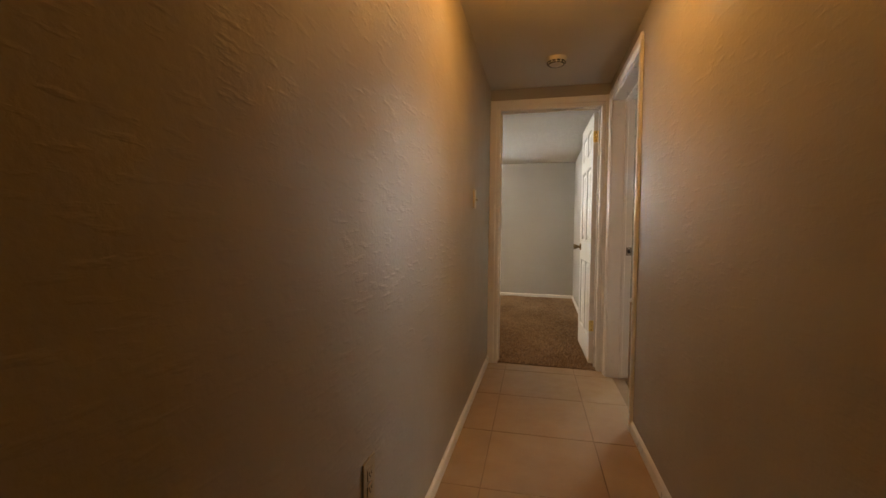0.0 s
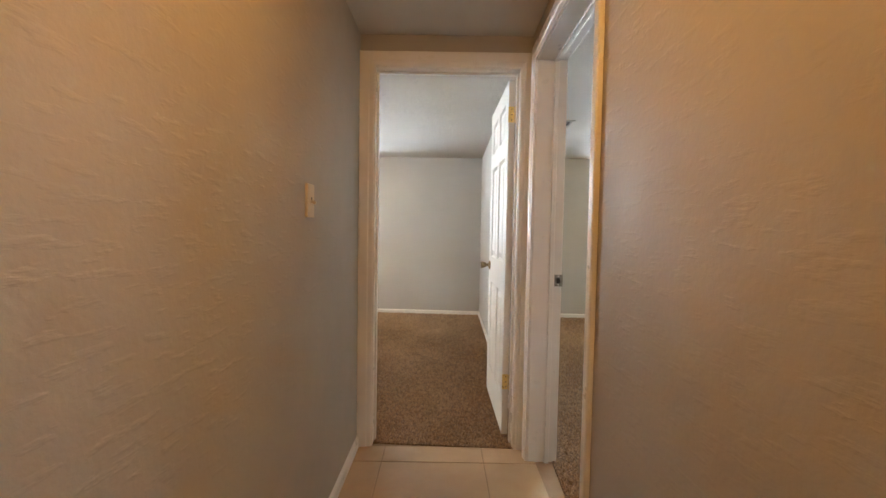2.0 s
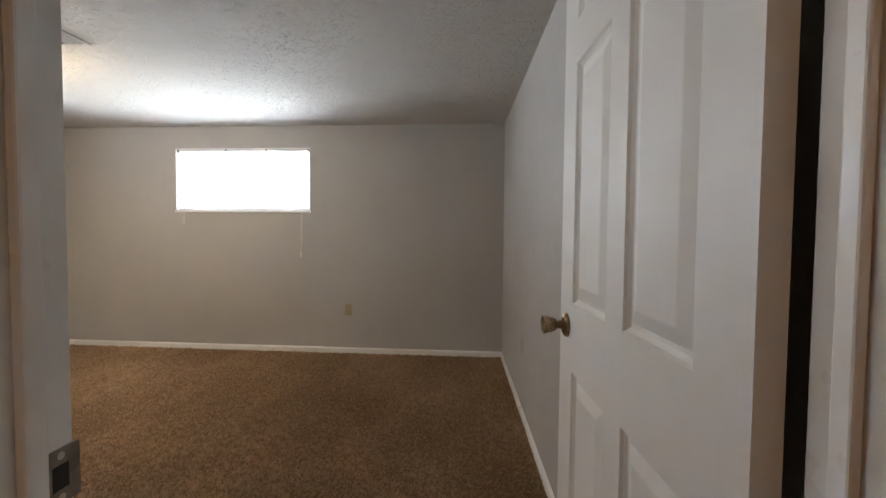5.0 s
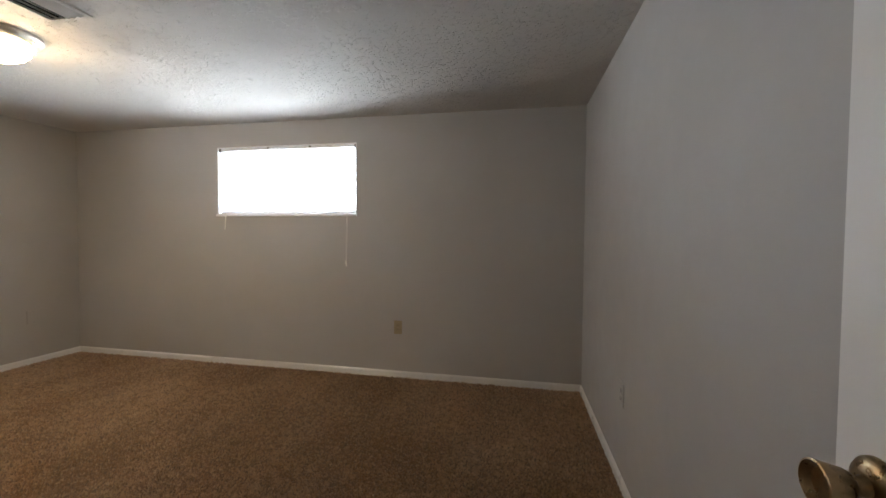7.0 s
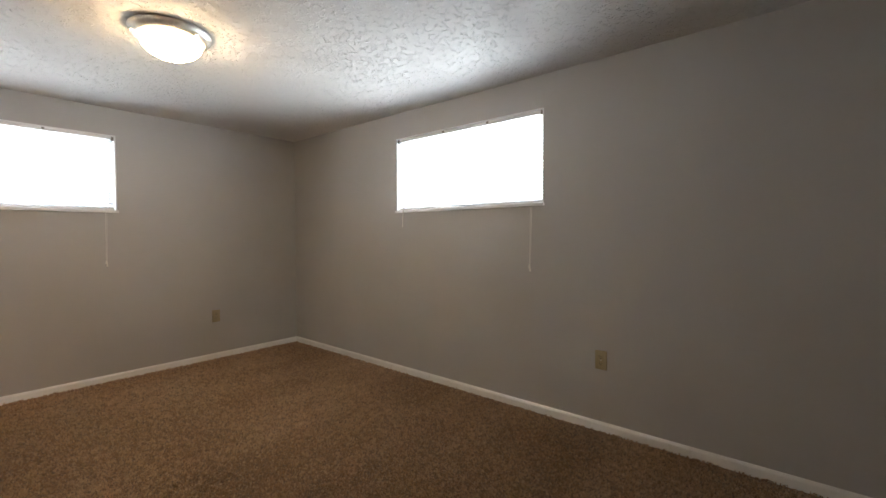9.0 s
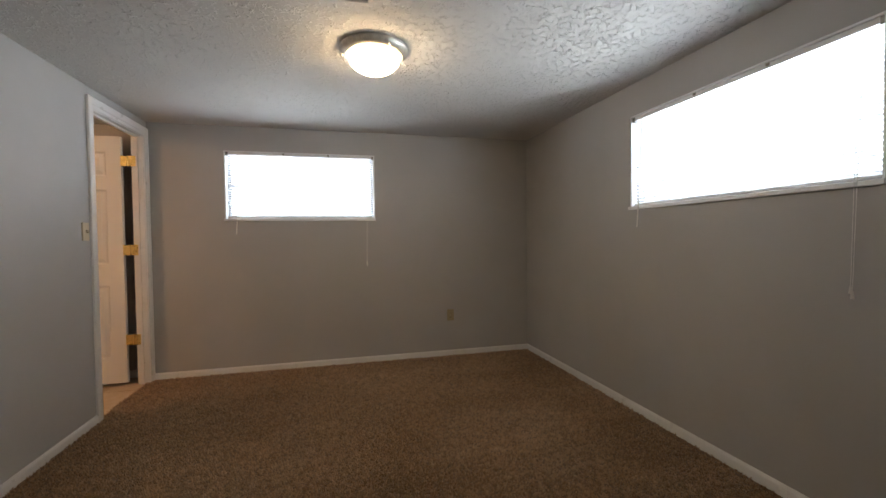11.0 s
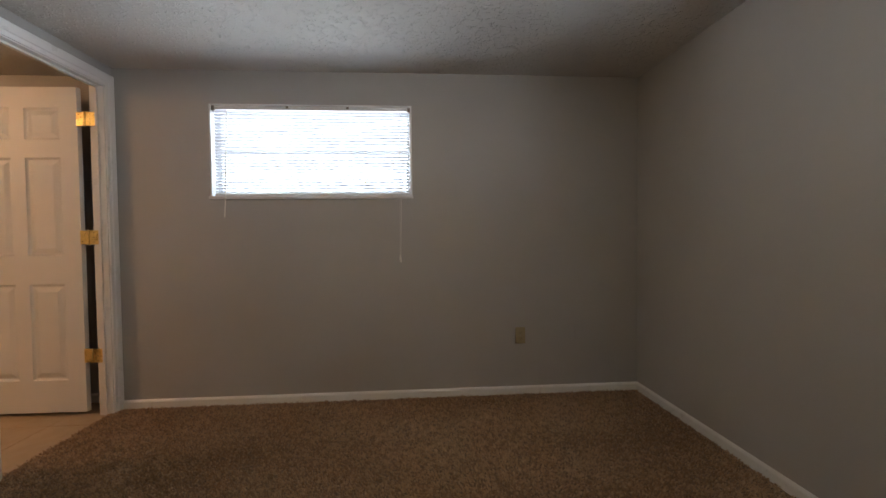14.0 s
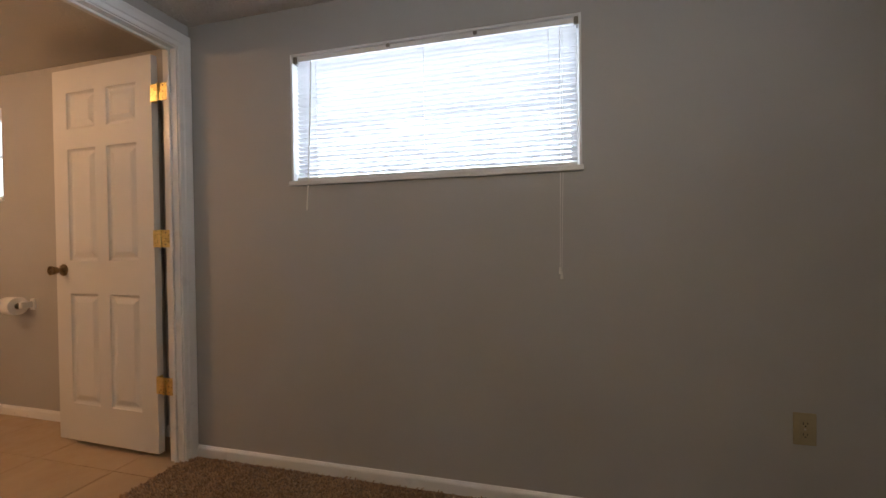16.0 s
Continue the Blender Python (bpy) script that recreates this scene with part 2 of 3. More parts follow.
def tube(points, r, segments=8):
    bm = bmesh.new()
    rings = []
    for i, p in enumerate(points):
        p = Vector(p)
        d = (Vector(points[min(i + 1, len(points) - 1)]) - Vector(points[max(i - 1, 0)])).normalized()
        s = d.cross(Vector((0, 1, 0.13))).normalized()
        t = d.cross(s)
        rings.append([bm.verts.new(p + s * r * math.cos(2 * math.pi * k / segments) + t * r * math.sin(2 * math.pi * k / segments)) for k in range(segments)])
    for a, b in zip(rings, rings[1:]):
        for k in range(segments):
            j = (k + 1) % segments
            bm.faces.new((a[k], a[j], b[j], b[k]))
    bm.faces.new(rings[0])
    bm.faces.new(rings[-1])
    return bm


def wall(name, start, end, thick, height, material, label, openings=(), low=-0.02):
    """A wall whose room face runs from start to end; its thickness lies to the left of that way. openings: (from, to, bottom, top) along the face."""
    a, b = Vector(start), Vector(end)
    length, d = (b - a).length, (b - a).normalized()
    left = Vector((-d.y, d.x))
    us = sorted({0.0, length, *[o[0] for o in openings], *[o[1] for o in openings]})
    zs = sorted({low, height, *[max(o[2], low) for o in openings], *[o[3] for o in openings]})

    def solid(i, j):
        if not (0 <= i < len(us) - 1 and 0 <= j < len(zs) - 1):
            return False
        u, z = (us[i] + us[i + 1]) / 2, (zs[j] + zs[j + 1]) / 2
        return not any(o[0] < u < o[1] and o[2] < z < o[3] for o in openings)

    bm, made = bmesh.new(), {}

    def vert(i, j, k):
        if (i, j, k) not in made:
            p = a + d * us[i] + left * (thick * k)
            made[i, j, k] = bm.verts.new((p.x, p.y, zs[j]))
        return made[i, j, k]

    for i in range(len(us) - 1):
        for j in range(len(zs) - 1):
            if not solid(i, j):
                continue
            for k in (0, 1):
                bm.faces.new((vert(i, j, k), vert(i + 1, j, k), vert(i + 1, j + 1, k), vert(i, j + 1, k)))
            for di, dj, p, q in ((-1, 0, (i, j), (i, j + 1)), (1, 0, (i + 1, j), (i + 1, j + 1)), (0, -1, (i, j), (i + 1, j)), (0, 1, (i, j + 1), (i + 1, j + 1))):
                if not solid(i + di, j + dj):
                    bm.faces.new((vert(*p, 0), vert(*q, 0), vert(*q, 1), vert(*p, 1)))
    return tagged(part(name, bm, material), label, "wall", kind="structure")


BASE = [(0, 0), (0.0, 0.013), (0.045, 0.013), (0.051, 0.011), (0.056, 0.007), (0.060, 0.004), (0.061, 0)]


def baseboard(start, end, z=0.0, ends=(0, 0)):
    """Baseboard on a wall face from start to end; the room lies to the right of that way."""
    a, b = Vector((*start, z)), Vector((*end, z))
    d = (b - a).normalized()
    out = Vector((d.y, -d.x, 0))
    bm = sweep(BASE, a + out * 0.0005, b + out * 0.0005, up=out, side=(0, 0, 1))
    return tagged(part("baseboard", bm, TRIM), "white painted wooden baseboard along the wall", "baseboard", kind="structure")


# ---- plan ----
TOP = 2.221
NORTH, WEST, SOUTH = 6.092, -4.342, 2.575
E0, E1 = (0.655, 2.55), (0.530, NORTH)
HW0, HW1 = (-0.065, -2.30), (-0.258, 2.412)
HE0, HE1 = (0.880, -2.30), (0.652, 2.455)


def along(p, q, y):
    """The point of the line p q at the given y."""
    f = (y - p[1]) / (q[1] - p[1])
    return (p[0] + f * (q[0] - p[0]), y)


WIN_N = (-2.724, -1.346, 1.392, 2.009)
WIN_W = (3.170, 4.498, 1.392, 2.004)
WIN_B = (2.460, 3.735, 1.392, 2.004)
WIN_T = (0.05, 0.90, 1.420, 2.015)
A0, A1, HEAD, HEAD_C = -0.176, 0.594, 2.050, 2.082
SKEW = 2.6
B0, B1 = 1.485, 2.320
C0, C1 = -4.264, -3.530

# Bedroom shell
wall("wall_north", (5.25, NORTH), (-4.66, NORTH), -0.24, TOP, WALL, "light grey painted outer wall with high windows",
     [(5.25 - WIN_N[1], 5.25 - WIN_N[0], WIN_N[2], WIN_N[3]), (5.25 - WIN_B[1], 5.25 - WIN_B[0], WIN_B[2], WIN_B[3])])
wall("wall_west", (WEST, NORTH - 0.002), (WEST, SOUTH - 0.11), -0.24, TOP, WALL, "light grey painted outer wall with a high window",
     [(NORTH - 0.002 - WIN_W[1], NORTH - 0.002 - WIN_W[0], WIN_W[2], WIN_W[3])])
wall("wall_east", E1, E0, 0.13, TOP, WALL, "light grey painted partition beside the open door")
wall("wall_south_1", (-0.270, SOUTH), (WEST + 0.001, SOUTH), 0.085, TOP, WALL, "light grey painted partition with the bathroom doorway",
     [(-0.270 - C1 - 0.018, -0.270 - C0 + 0.018, -0.1, HEAD_C + 0.018)])
end_y = lambda x: 2.408 + (x - A0) * math.tan(radians(SKEW))
END0, END1 = (0.80, end_y(0.80) + 0.110), (-0.330, end_y(-0.330) + 0.110)
u_end = lambda x: (END0[0] - x) / math.cos(radians(SKEW))
wall("wall_south_2", END0, END1, 0.110, TOP, HALL_WALL, "end wall of the hallway with the bedroom doorway",
     [(u_end(A1) - 0.018, u_end(A0) + 0.018, -0.1, HEAD + 0.018)])

# Hallway shell
wall("wall_hall_1", HW0, HW1, 0.11, TOP, HALL_WALL, "hand-trowelled beige painted hallway wall")
u_of = lambda y: (y - HE0[1]) * math.hypot(HE1[0] - HE0[0], HE1[1] - HE0[1]) / (HE1[1] - HE0[1])
wall("wall_hall_2", HE0, (HE1[0] - 0.0002, HE1[1] - 0.001), -0.152, TOP, HALL_WALL, "hand-trowelled beige painted hallway wall with a doorway",
     [(u_of(B0) - 0.018, u_of(B1) + 0.018, -0.1, HEAD + 0.018)])
wall("wall_hall_3", (1.1, -2.302), (-0.3, -2.302), 0.10, TOP, HALL_WALL, "plain wall closing the hallway")

# Second bedroom shell
wall("wall_room_1", (4.93, NORTH + 0.001), (4.93, 0.7), 0.12, TOP, WALL, "light grey painted wall of the second bedroom")
wall("wall_room_2", (4.93, 0.80), (0.86, 0.80), 0.10, TOP, WALL, "light grey painted wall closing the second bedroom")

# Bathroom shell
BW = -4.490
wall("wall_bath_1", (BW, SOUTH - 0.087), (BW, -0.30), -0.18, TOP, WALL, "pale painted bathroom wall",
     [(SOUTH - 0.087 - WIN_T[1], SOUTH - 0.087 - WIN_T[0], WIN_T[2], WIN_T[3])])
wall("wall_bath_2", (-2.30, -0.25), (-4.70, -0.25), 0.10, TOP, WALL, "pale painted wall closing the bathroom")
wall("wall_bath_3", (-2.35, SOUTH - 0.087), (-2.35, -0.24), 0.10, TOP, WALL, "pale painted wall closing the bathroom")

# Added, hidden by the open leaf: keeps bathroom light out of the hinge gap.
wall("bath_light_block", (-4.334, 2.22), (-4.334, 1.76), -0.155, 1.96, WALL, "unseen light-blocking piece added behind the bathroom door")


def slab(name, x0, x1, y0, y1, z0, z1, material, label, category):
    return tagged(part(name, block(x0, x1, y0, y1, z0, z1), material), label, category, kind="structure")


slab("ceiling_bedroom", -4.66, 0.70, 2.48, 6.30, TOP, TOP + 0.12, CEILING, "white stippled popcorn ceiling of the bedroom", "ceiling")
slab("ceiling_room", 0.70, 5.25, 0.70, 6.30, TOP, TOP + 0.12, HALL_CEILING, "white ceiling of the second bedroom", "ceiling")
slab("ceiling_hall", -0.40, 0.70, -2.42, 2.48, TOP + 0.001, TOP + 0.12, HALL_CEILING, "off-white painted hallway ceiling", "ceiling")
slab("ceiling_hall_2", 0.70, 1.10, -2.42, 0.70, TOP + 0.001, TOP + 0.12, HALL_CEILING, "off-white painted hallway ceiling", "ceiling")
slab("ceiling_bath", -4.74, -0.40, -0.36, 2.48, TOP + 0.001, TOP + 0.12, HALL_CEILING, "off-white painted bathroom ceiling", "ceiling")
slab("ground", -80, 80, -80, 80, -0.30, -0.16, GROUND, "dry lawn round the house", "ground")

# Baseboards
baseboard((WEST, SOUTH), (WEST, NORTH))
baseboard((WEST, NORTH), (E1[0], NORTH))
baseboard(E1, along(E0, E1, 2.58))
baseboard((A0 - 0.08, SOUTH), (C1 + 0.068, SOUTH))
baseboard(HW0, along(HW0, HW1, 2.388))
baseboard(along(HE0, HE1, B0 - 0.068), HE0)
baseboard((0.87, NORTH), (4.93, NORTH))
baseboard((4.93, NORTH), (4.93, 0.80))
baseboard((BW, -0.25), (BW, SOUTH - 0.087))


# ---- doorways ----
def casing_profile(w):
    """Colonial casing from its inner to its outer edge."""
    return [(0, 0), (0, 0.008), (0.006, 0.010), (w * 0.30, 0.011), (w * 0.38, 0.015), (w * 0.72, 0.016), (w * 0.86, 0.017), (w - 0.004, 0.016), (w, 0.012), (w, 0)]


def doorway(name, m, width, depth, stop0, stop1, sides, label, head=HEAD):
    """Jambs, stops and casing. x runs across the opening, y from the cased face into the wall."""
    d = thing(name, m, label, "door frame", kind="structure")
    for nm, x0, x1 in (("jamb", -0.018, 0.0), ("jamb", width, width + 0.018)):
        part(nm, block(x0, x1, 0.0, depth, -0.005, head, bevel=0.0015), TRIM, d)
    part("head_jamb", block(-0.018, width + 0.018, 0.0, depth, head, head + 0.018, bevel=0.0015), TRIM, d)
    part("stop", block(0.0, 0.012, stop0, stop1, -0.005, head - 0.012, bevel=0.003), TRIM, d)
    part("stop", block(width - 0.012, width, stop0, stop1, -0.005, head - 0.012, bevel=0.003), TRIM, d)
    part("head_stop", block(0.0, width, stop0, stop1, head - 0.012, head, bevel=0.003), TRIM, d)
    wl, wr, wt = sides
    r = 0.005
    part("casing", sweep(casing_profile(wl), (-r, -0.001, -0.005), (-r, -0.001, head + r), up=(0, -1, 0), side=(-1, 0, 0), cut1=-wt / wl), TRIM, d)
    part("casing", sweep(casing_profile(wr), (width + r, -0.001, -0.005), (width + r, -0.001, head + r), up=(0, -1, 0), side=(1, 0, 0), cut1=-wt / wr), TRIM, d)
    part("head_casing", head_casing(width, r, wl, wr, wt, head), TRIM, d)
    return d


def head_casing(width, r, wl, wr, wt, head):
    bm = bmesh.new()
    prof = casing_profile(wt)
    rows = [[bm.verts.new((x0 + s * u * k, -0.001 - o, head + r + u)) for u, o in prof] for x0, s, k in ((-r, -1, wl / wt), (width + r, 1, wr / wt))]
    n = len(prof)
    for k in range(n):
        bm.faces.new((rows[0][k], rows[0][(k + 1) % n], rows[1][(k + 1) % n], rows[1][k]))
    bm.faces.new(rows[0])
    bm.faces.new(rows[1])
    return bm


def strike(parent, m):
    """Steel strike plate let into a jamb: plate, latch hole, screws."""
    bm = block(-0.022, 0.020, -0.0012, 0.0014, -0.030, 0.030, bevel=0.001)
    box(bm, -0.0225, -0.0205, -0.010, 0.0012, -0.022, 0.022, bevel=0.0008)
    bm.transform(m)
    plate = part("strike_plate", bm, STEEL, parent, "dull steel strike plate")
    bm = block(-0.008, 0.010, 0.0008, 0.0020, -0.013, 0.013)
    bm.transform(m)
    part("latch_hole", bm, DARK, plate)
    for z in (-0.022, 0.022):
        part("screw", lathe([(0, 0.0022), (0.004, 0.0020), (0.0045, 0.0008)], m @ pose(0, 0, z, -90, 0, 0), 10), NICKEL, plate)


doorway_a = doorway("door_frame_1", pose(A0, end_y(A0), 0, 0, 0, SKEW), A1 - A0, 0.110, 0.050, 0.073, (0.080, 0.056, 0.075), "white painted door frame between hallway and bedroom")
strike(doorway_a, pose(0.0010, 0.094, 0.935, 0, 0, -90))
ang_e = math.degrees(math.atan2(HE1[1] - HE0[1], HE1[0] - HE0[0]))
pb = along(HE0, HE1, B1)
doorway_b = doorway("door_frame_2", pose(pb[0], pb[1], 0, 0, 0, ang_e - 180), B1 - B0, 0.152, 0.085, 0.108, (0.058, 0.064, 0.075), "white painted door frame of the second bedroom")
strike(doorway_b, pose(0.0010, 0.135, 0.945, 0, 0, -90))
doorway("door_frame_3", pose(C1, SOUTH, 0, 0, 0, 180), C1 - C0, 0.085, 0.034, 0.050, (0.066, 0.072, 0.075), "white painted door frame of the bathroom", HEAD_C)


# ---- six-panel doors ----
def door_leaf(width, height, thick):
    """A moulded six-panel leaf: x from the hinge edge, y through the thickness, from -thick to 0."""
    bm = bmesh.new()
    stile, mid = 0.108, 0.085
    pw = (width - 2 * stile - mid) / 2
    xs = [0, stile, stile + pw, stile + pw + mid, width - stile, width]
    zs = [0, 0.205, 0.815, 0.995, 1.610, 1.720, 1.920, height]
    for y, s in ((0.0, -1), (-thick, 1)):
        for i in range(5):
            for j in range(7):
                x0, x1, z0, z1 = xs[i], xs[i + 1], zs[j], zs[j + 1]
                if i in (1, 3) and j in (1, 3, 5):
                    rings = []
                    for inset, deep in ((0, 0), (0.004, 0.006), (0.012, 0.011), (0.020, 0.011), (0.046, 0.002), (0.050, 0.0015)):
                        yy = y + s * deep
                        rings.append([bm.verts.new(c) for c in ((x0 + inset, yy, z0 + inset), (x1 - inset, yy, z0 + inset), (x1 - inset, yy, z1 - inset), (x0 + inset, yy, z1 - inset))])
                    for a, b in zip(rings, rings[1:]):
                        for k in range(4):
                            bm.faces.new((a[k], a[(k + 1) % 4], b[(k + 1) % 4], b[k]))
                    bm.faces.new(rings[-1])
                else:
                    bm.faces.new([bm.verts.new(c) for c in ((x0, y, z0), (x1, y, z0), (x1, y, z1), (x0, y, z1))])
    for x0, x1, z0, z1 in ((0, 0, 0, height), (width, width, 0, height), (0, width, 0, 0), (0, width, height, height)):
        if x0 == x1:
            bm.faces.new([bm.verts.new(c) for c in ((x0, 0, z0), (x0, -thick, z0), (x0, -thick, z1), (x0, 0, z1))])
        else:
            bm.faces.new([bm.verts.new(c) for c in ((x0, 0, z0), (x1, 0, z0), (x1, -thick, z0), (x0, -thick, z0))])
    bmesh.ops.remove_doubles(bm, verts=bm.verts, dist=0.0004)
    return bm


KNOB = [(0, 0.0), (0.033, 0.0), (0.033, 0.004), (0.030, 0.008), (0.022, 0.012), (0.013, 0.014), (0.011, 0.019), (0.011, 0.027), (0.016, 0.030),
        (0.019, 0.036), (0.022, 0.048), (0.0255, 0.060), (0.0262, 0.064), (0.024, 0.065), (0.021, 0.061), (0.017, 0.056), (0, 0.054)]


def hinge(parent, z, thick, jamb):
    """A brass butt hinge at the leaf's hinge edge: two plates, knuckle and screws. jamb: from, to and height of the plate on the jamb."""
    h = part("hinge", lathe([(0, -0.047), (0.004, -0.046), (0.0058, -0.043), (0.0058, 0.043), (0.004, 0.046), (0, 0.047)], pose(jamb[1] + 0.004, jamb[2] + 0.005, z), 14), BRASS, parent, "brass butt hinge", smooth=True)
    part("hinge_leaf", block(-0.0022, -0.0002, -thick + 0.004, 0.002, z - 0.044, z + 0.044, bevel=0.0006), BRASS, h)
    part("hinge_leaf", block(jamb[0], jamb[1], jamb[2], jamb[2] + 0.002, z - 0.044, z + 0.044, bevel=0.0006), BRASS, h)
    part("hinge_strap", block(jamb[1], 0.0, jamb[2] - 0.001, jamb[2] + 0.002, z - 0.043, z + 0.043, bevel=0.0006), BRASS, h)
    for dz in (-0.030, 0.0, 0.030):
        part("screw", lathe([(0, -0.0038), (0.0035, -0.0034), (0.004, -0.0022)], Matrix.Translation((0, -thick * 0.5, z + dz)) @ pose(0, 0, 0, 0, 90, 0), 8), ANTIQUE, h)
        part("screw", lathe([(0, 0.0036), (0.0035, 0.0032), (0.004, 0.0018)], Matrix.Translation(((jamb[0] + jamb[1]) / 2, jamb[2], z + dz)) @ pose(0, 0, 0, -90, 0, 0), 8), ANTIQUE, h)
    return h


def six_panel_door(name, m, width, hinges, jamb, label, tall=2.025, grip=0.930):
    d = thing(name, m, label, "door", kind="structure")
    thick = 0.035
    part("leaf", door_leaf(width, tall, thick), DOOR, d)
    for z in hinges:
        hinge(d, z, thick, jamb)
    for turn, y in ((-90, 0.0), (90, -thick)):
        part("knob", lathe(KNOB, Matrix.Translation((width - 0.060, y, grip)) @ pose(0, 0, 0, turn, 0, 0), 28), ANTIQUE, d, "antique brass door knob", smooth=True)
    part("latch", block(width - 0.0005, width + 0.006, -0.024, -0.011, grip - 0.013, grip + 0.013, bevel=0.002), BRASS, d)
    return d


six_panel_door("door_1", pose(0.546, 2.570, 0.016, 0, 0, 93.7), 0.745, (0.308, 1.832), (-0.044, -0.012, -0.043), "white six-panel door standing open against the wall")
six_panel_door("door_2", pose(-4.265, 2.413, 0.024, 0, 0, 268.2), 0.730, (0.359, 1.109, 1.848), (-0.112, -0.056, 0.004), "white six-panel bathroom door standing open", 2.048, 0.945)


# ---- windows and blinds ----
def window_unit(name, m, width, z0, z1, depth, label):
    """x across, y outward from the room face. Liner, sill, sashes with a meeting rail, two panes."""
    w = thing(name, m, label, "window", kind="structure")
    h = z1 - z0
    t = 0.010
    part("side_liner", block(0, t, 0.002, depth, 0, h, bevel=0.001), VINYL, w)
    part("side_liner", block(width - t, width, 0.002, depth, 0, h, bevel=0.001), VINYL, w)
    part("head_liner", block(t, width - t, 0.002, depth, h - t, h, bevel=0.001), VINYL, w)
    part("sill", block(-0.006, width + 0.006, -0.014, depth, -0.016, 0.006, bevel=0.003), TRIM, w)
    y = 0.092
    fr = part("window_frame", block(t, t + 0.028, y, y + 0.045, 0.006, h - t, bevel=0.002), VINYL, w)
    part("stile", block(width - t - 0.028, width - t, y, y + 0.045, 0.006, h - t, bevel=0.002), VINYL, fr)
    part("top_rail", block(t + 0.028, width - t - 0.028, y, y + 0.045, h - t - 0.028, h - t, bevel=0.002), VINYL, fr)
    part("bottom_rail", block(t + 0.028, width - t - 0.028, y, y + 0.045, 0.006, 0.036, bevel=0.002), VINYL, fr)
    mid = h * 0.515
    part("meeting_rail", block(t + 0.028, width - t - 0.028, y - 0.004, y + 0.018, mid - 0.009, mid + 0.002, bevel=0.002), VINYL, fr)
    part("meeting_rail", block(t + 0.028, width - t - 0.028, y + 0.020, y + 0.042, mid - 0.002, mid + 0.010, bevel=0.002), VINYL, fr)
    for a, b, yy in ((0.034, mid - 0.014, y + 0.008), (mid + 0.016, h - t - 0.026, y + 0.030)):
        g = part("pane", block(t + 0.026, width - t - 0.026, yy, yy + 0.004, a, b), GLASS, w)
        g.visible_shadow = False
    return w


SLAT_MESHES = {}


def slat_mesh(length):
    """One crowned blind slat, 25 mm wide."""
    if length not in SLAT_MESHES:
        bm = bmesh.new()
        n, rows = 6, []
        for x in (-length / 2, length / 2):
            for off in (0.0, -0.0005):
                rows.append([bm.verts.new((x, -0.0125 + 0.025 * k / n, 0.0022 * (1 - (2 * k / n - 1) ** 2) + off)) for k in range(n + 1)])
        t0, u0, t1, u1 = rows
        for k in range(n):
            bm.faces.new((t0[k], t0[k + 1], t1[k + 1], t1[k]))
            bm.faces.new((u0[k], u0[k + 1], u1[k + 1], u1[k]))
        for a, b, c, d in ((t0[0], u0[0], u1[0], t1[0]), (t0[n], u0[n], u1[n], t1[n])):
            bm.faces.new((a, b, c, d))
        bmesh.ops.recalc_face_normals(bm, faces=bm.faces)
        me = bpy.data.meshes.new("slat")
        bm.to_mesh(me)
        bm.free()
        me.materials.append(SLAT)
        for poly in me.polygons:
            poly.use_smooth = True
        SLAT_MESHES[length] = me
    return SLAT_MESHES[length]


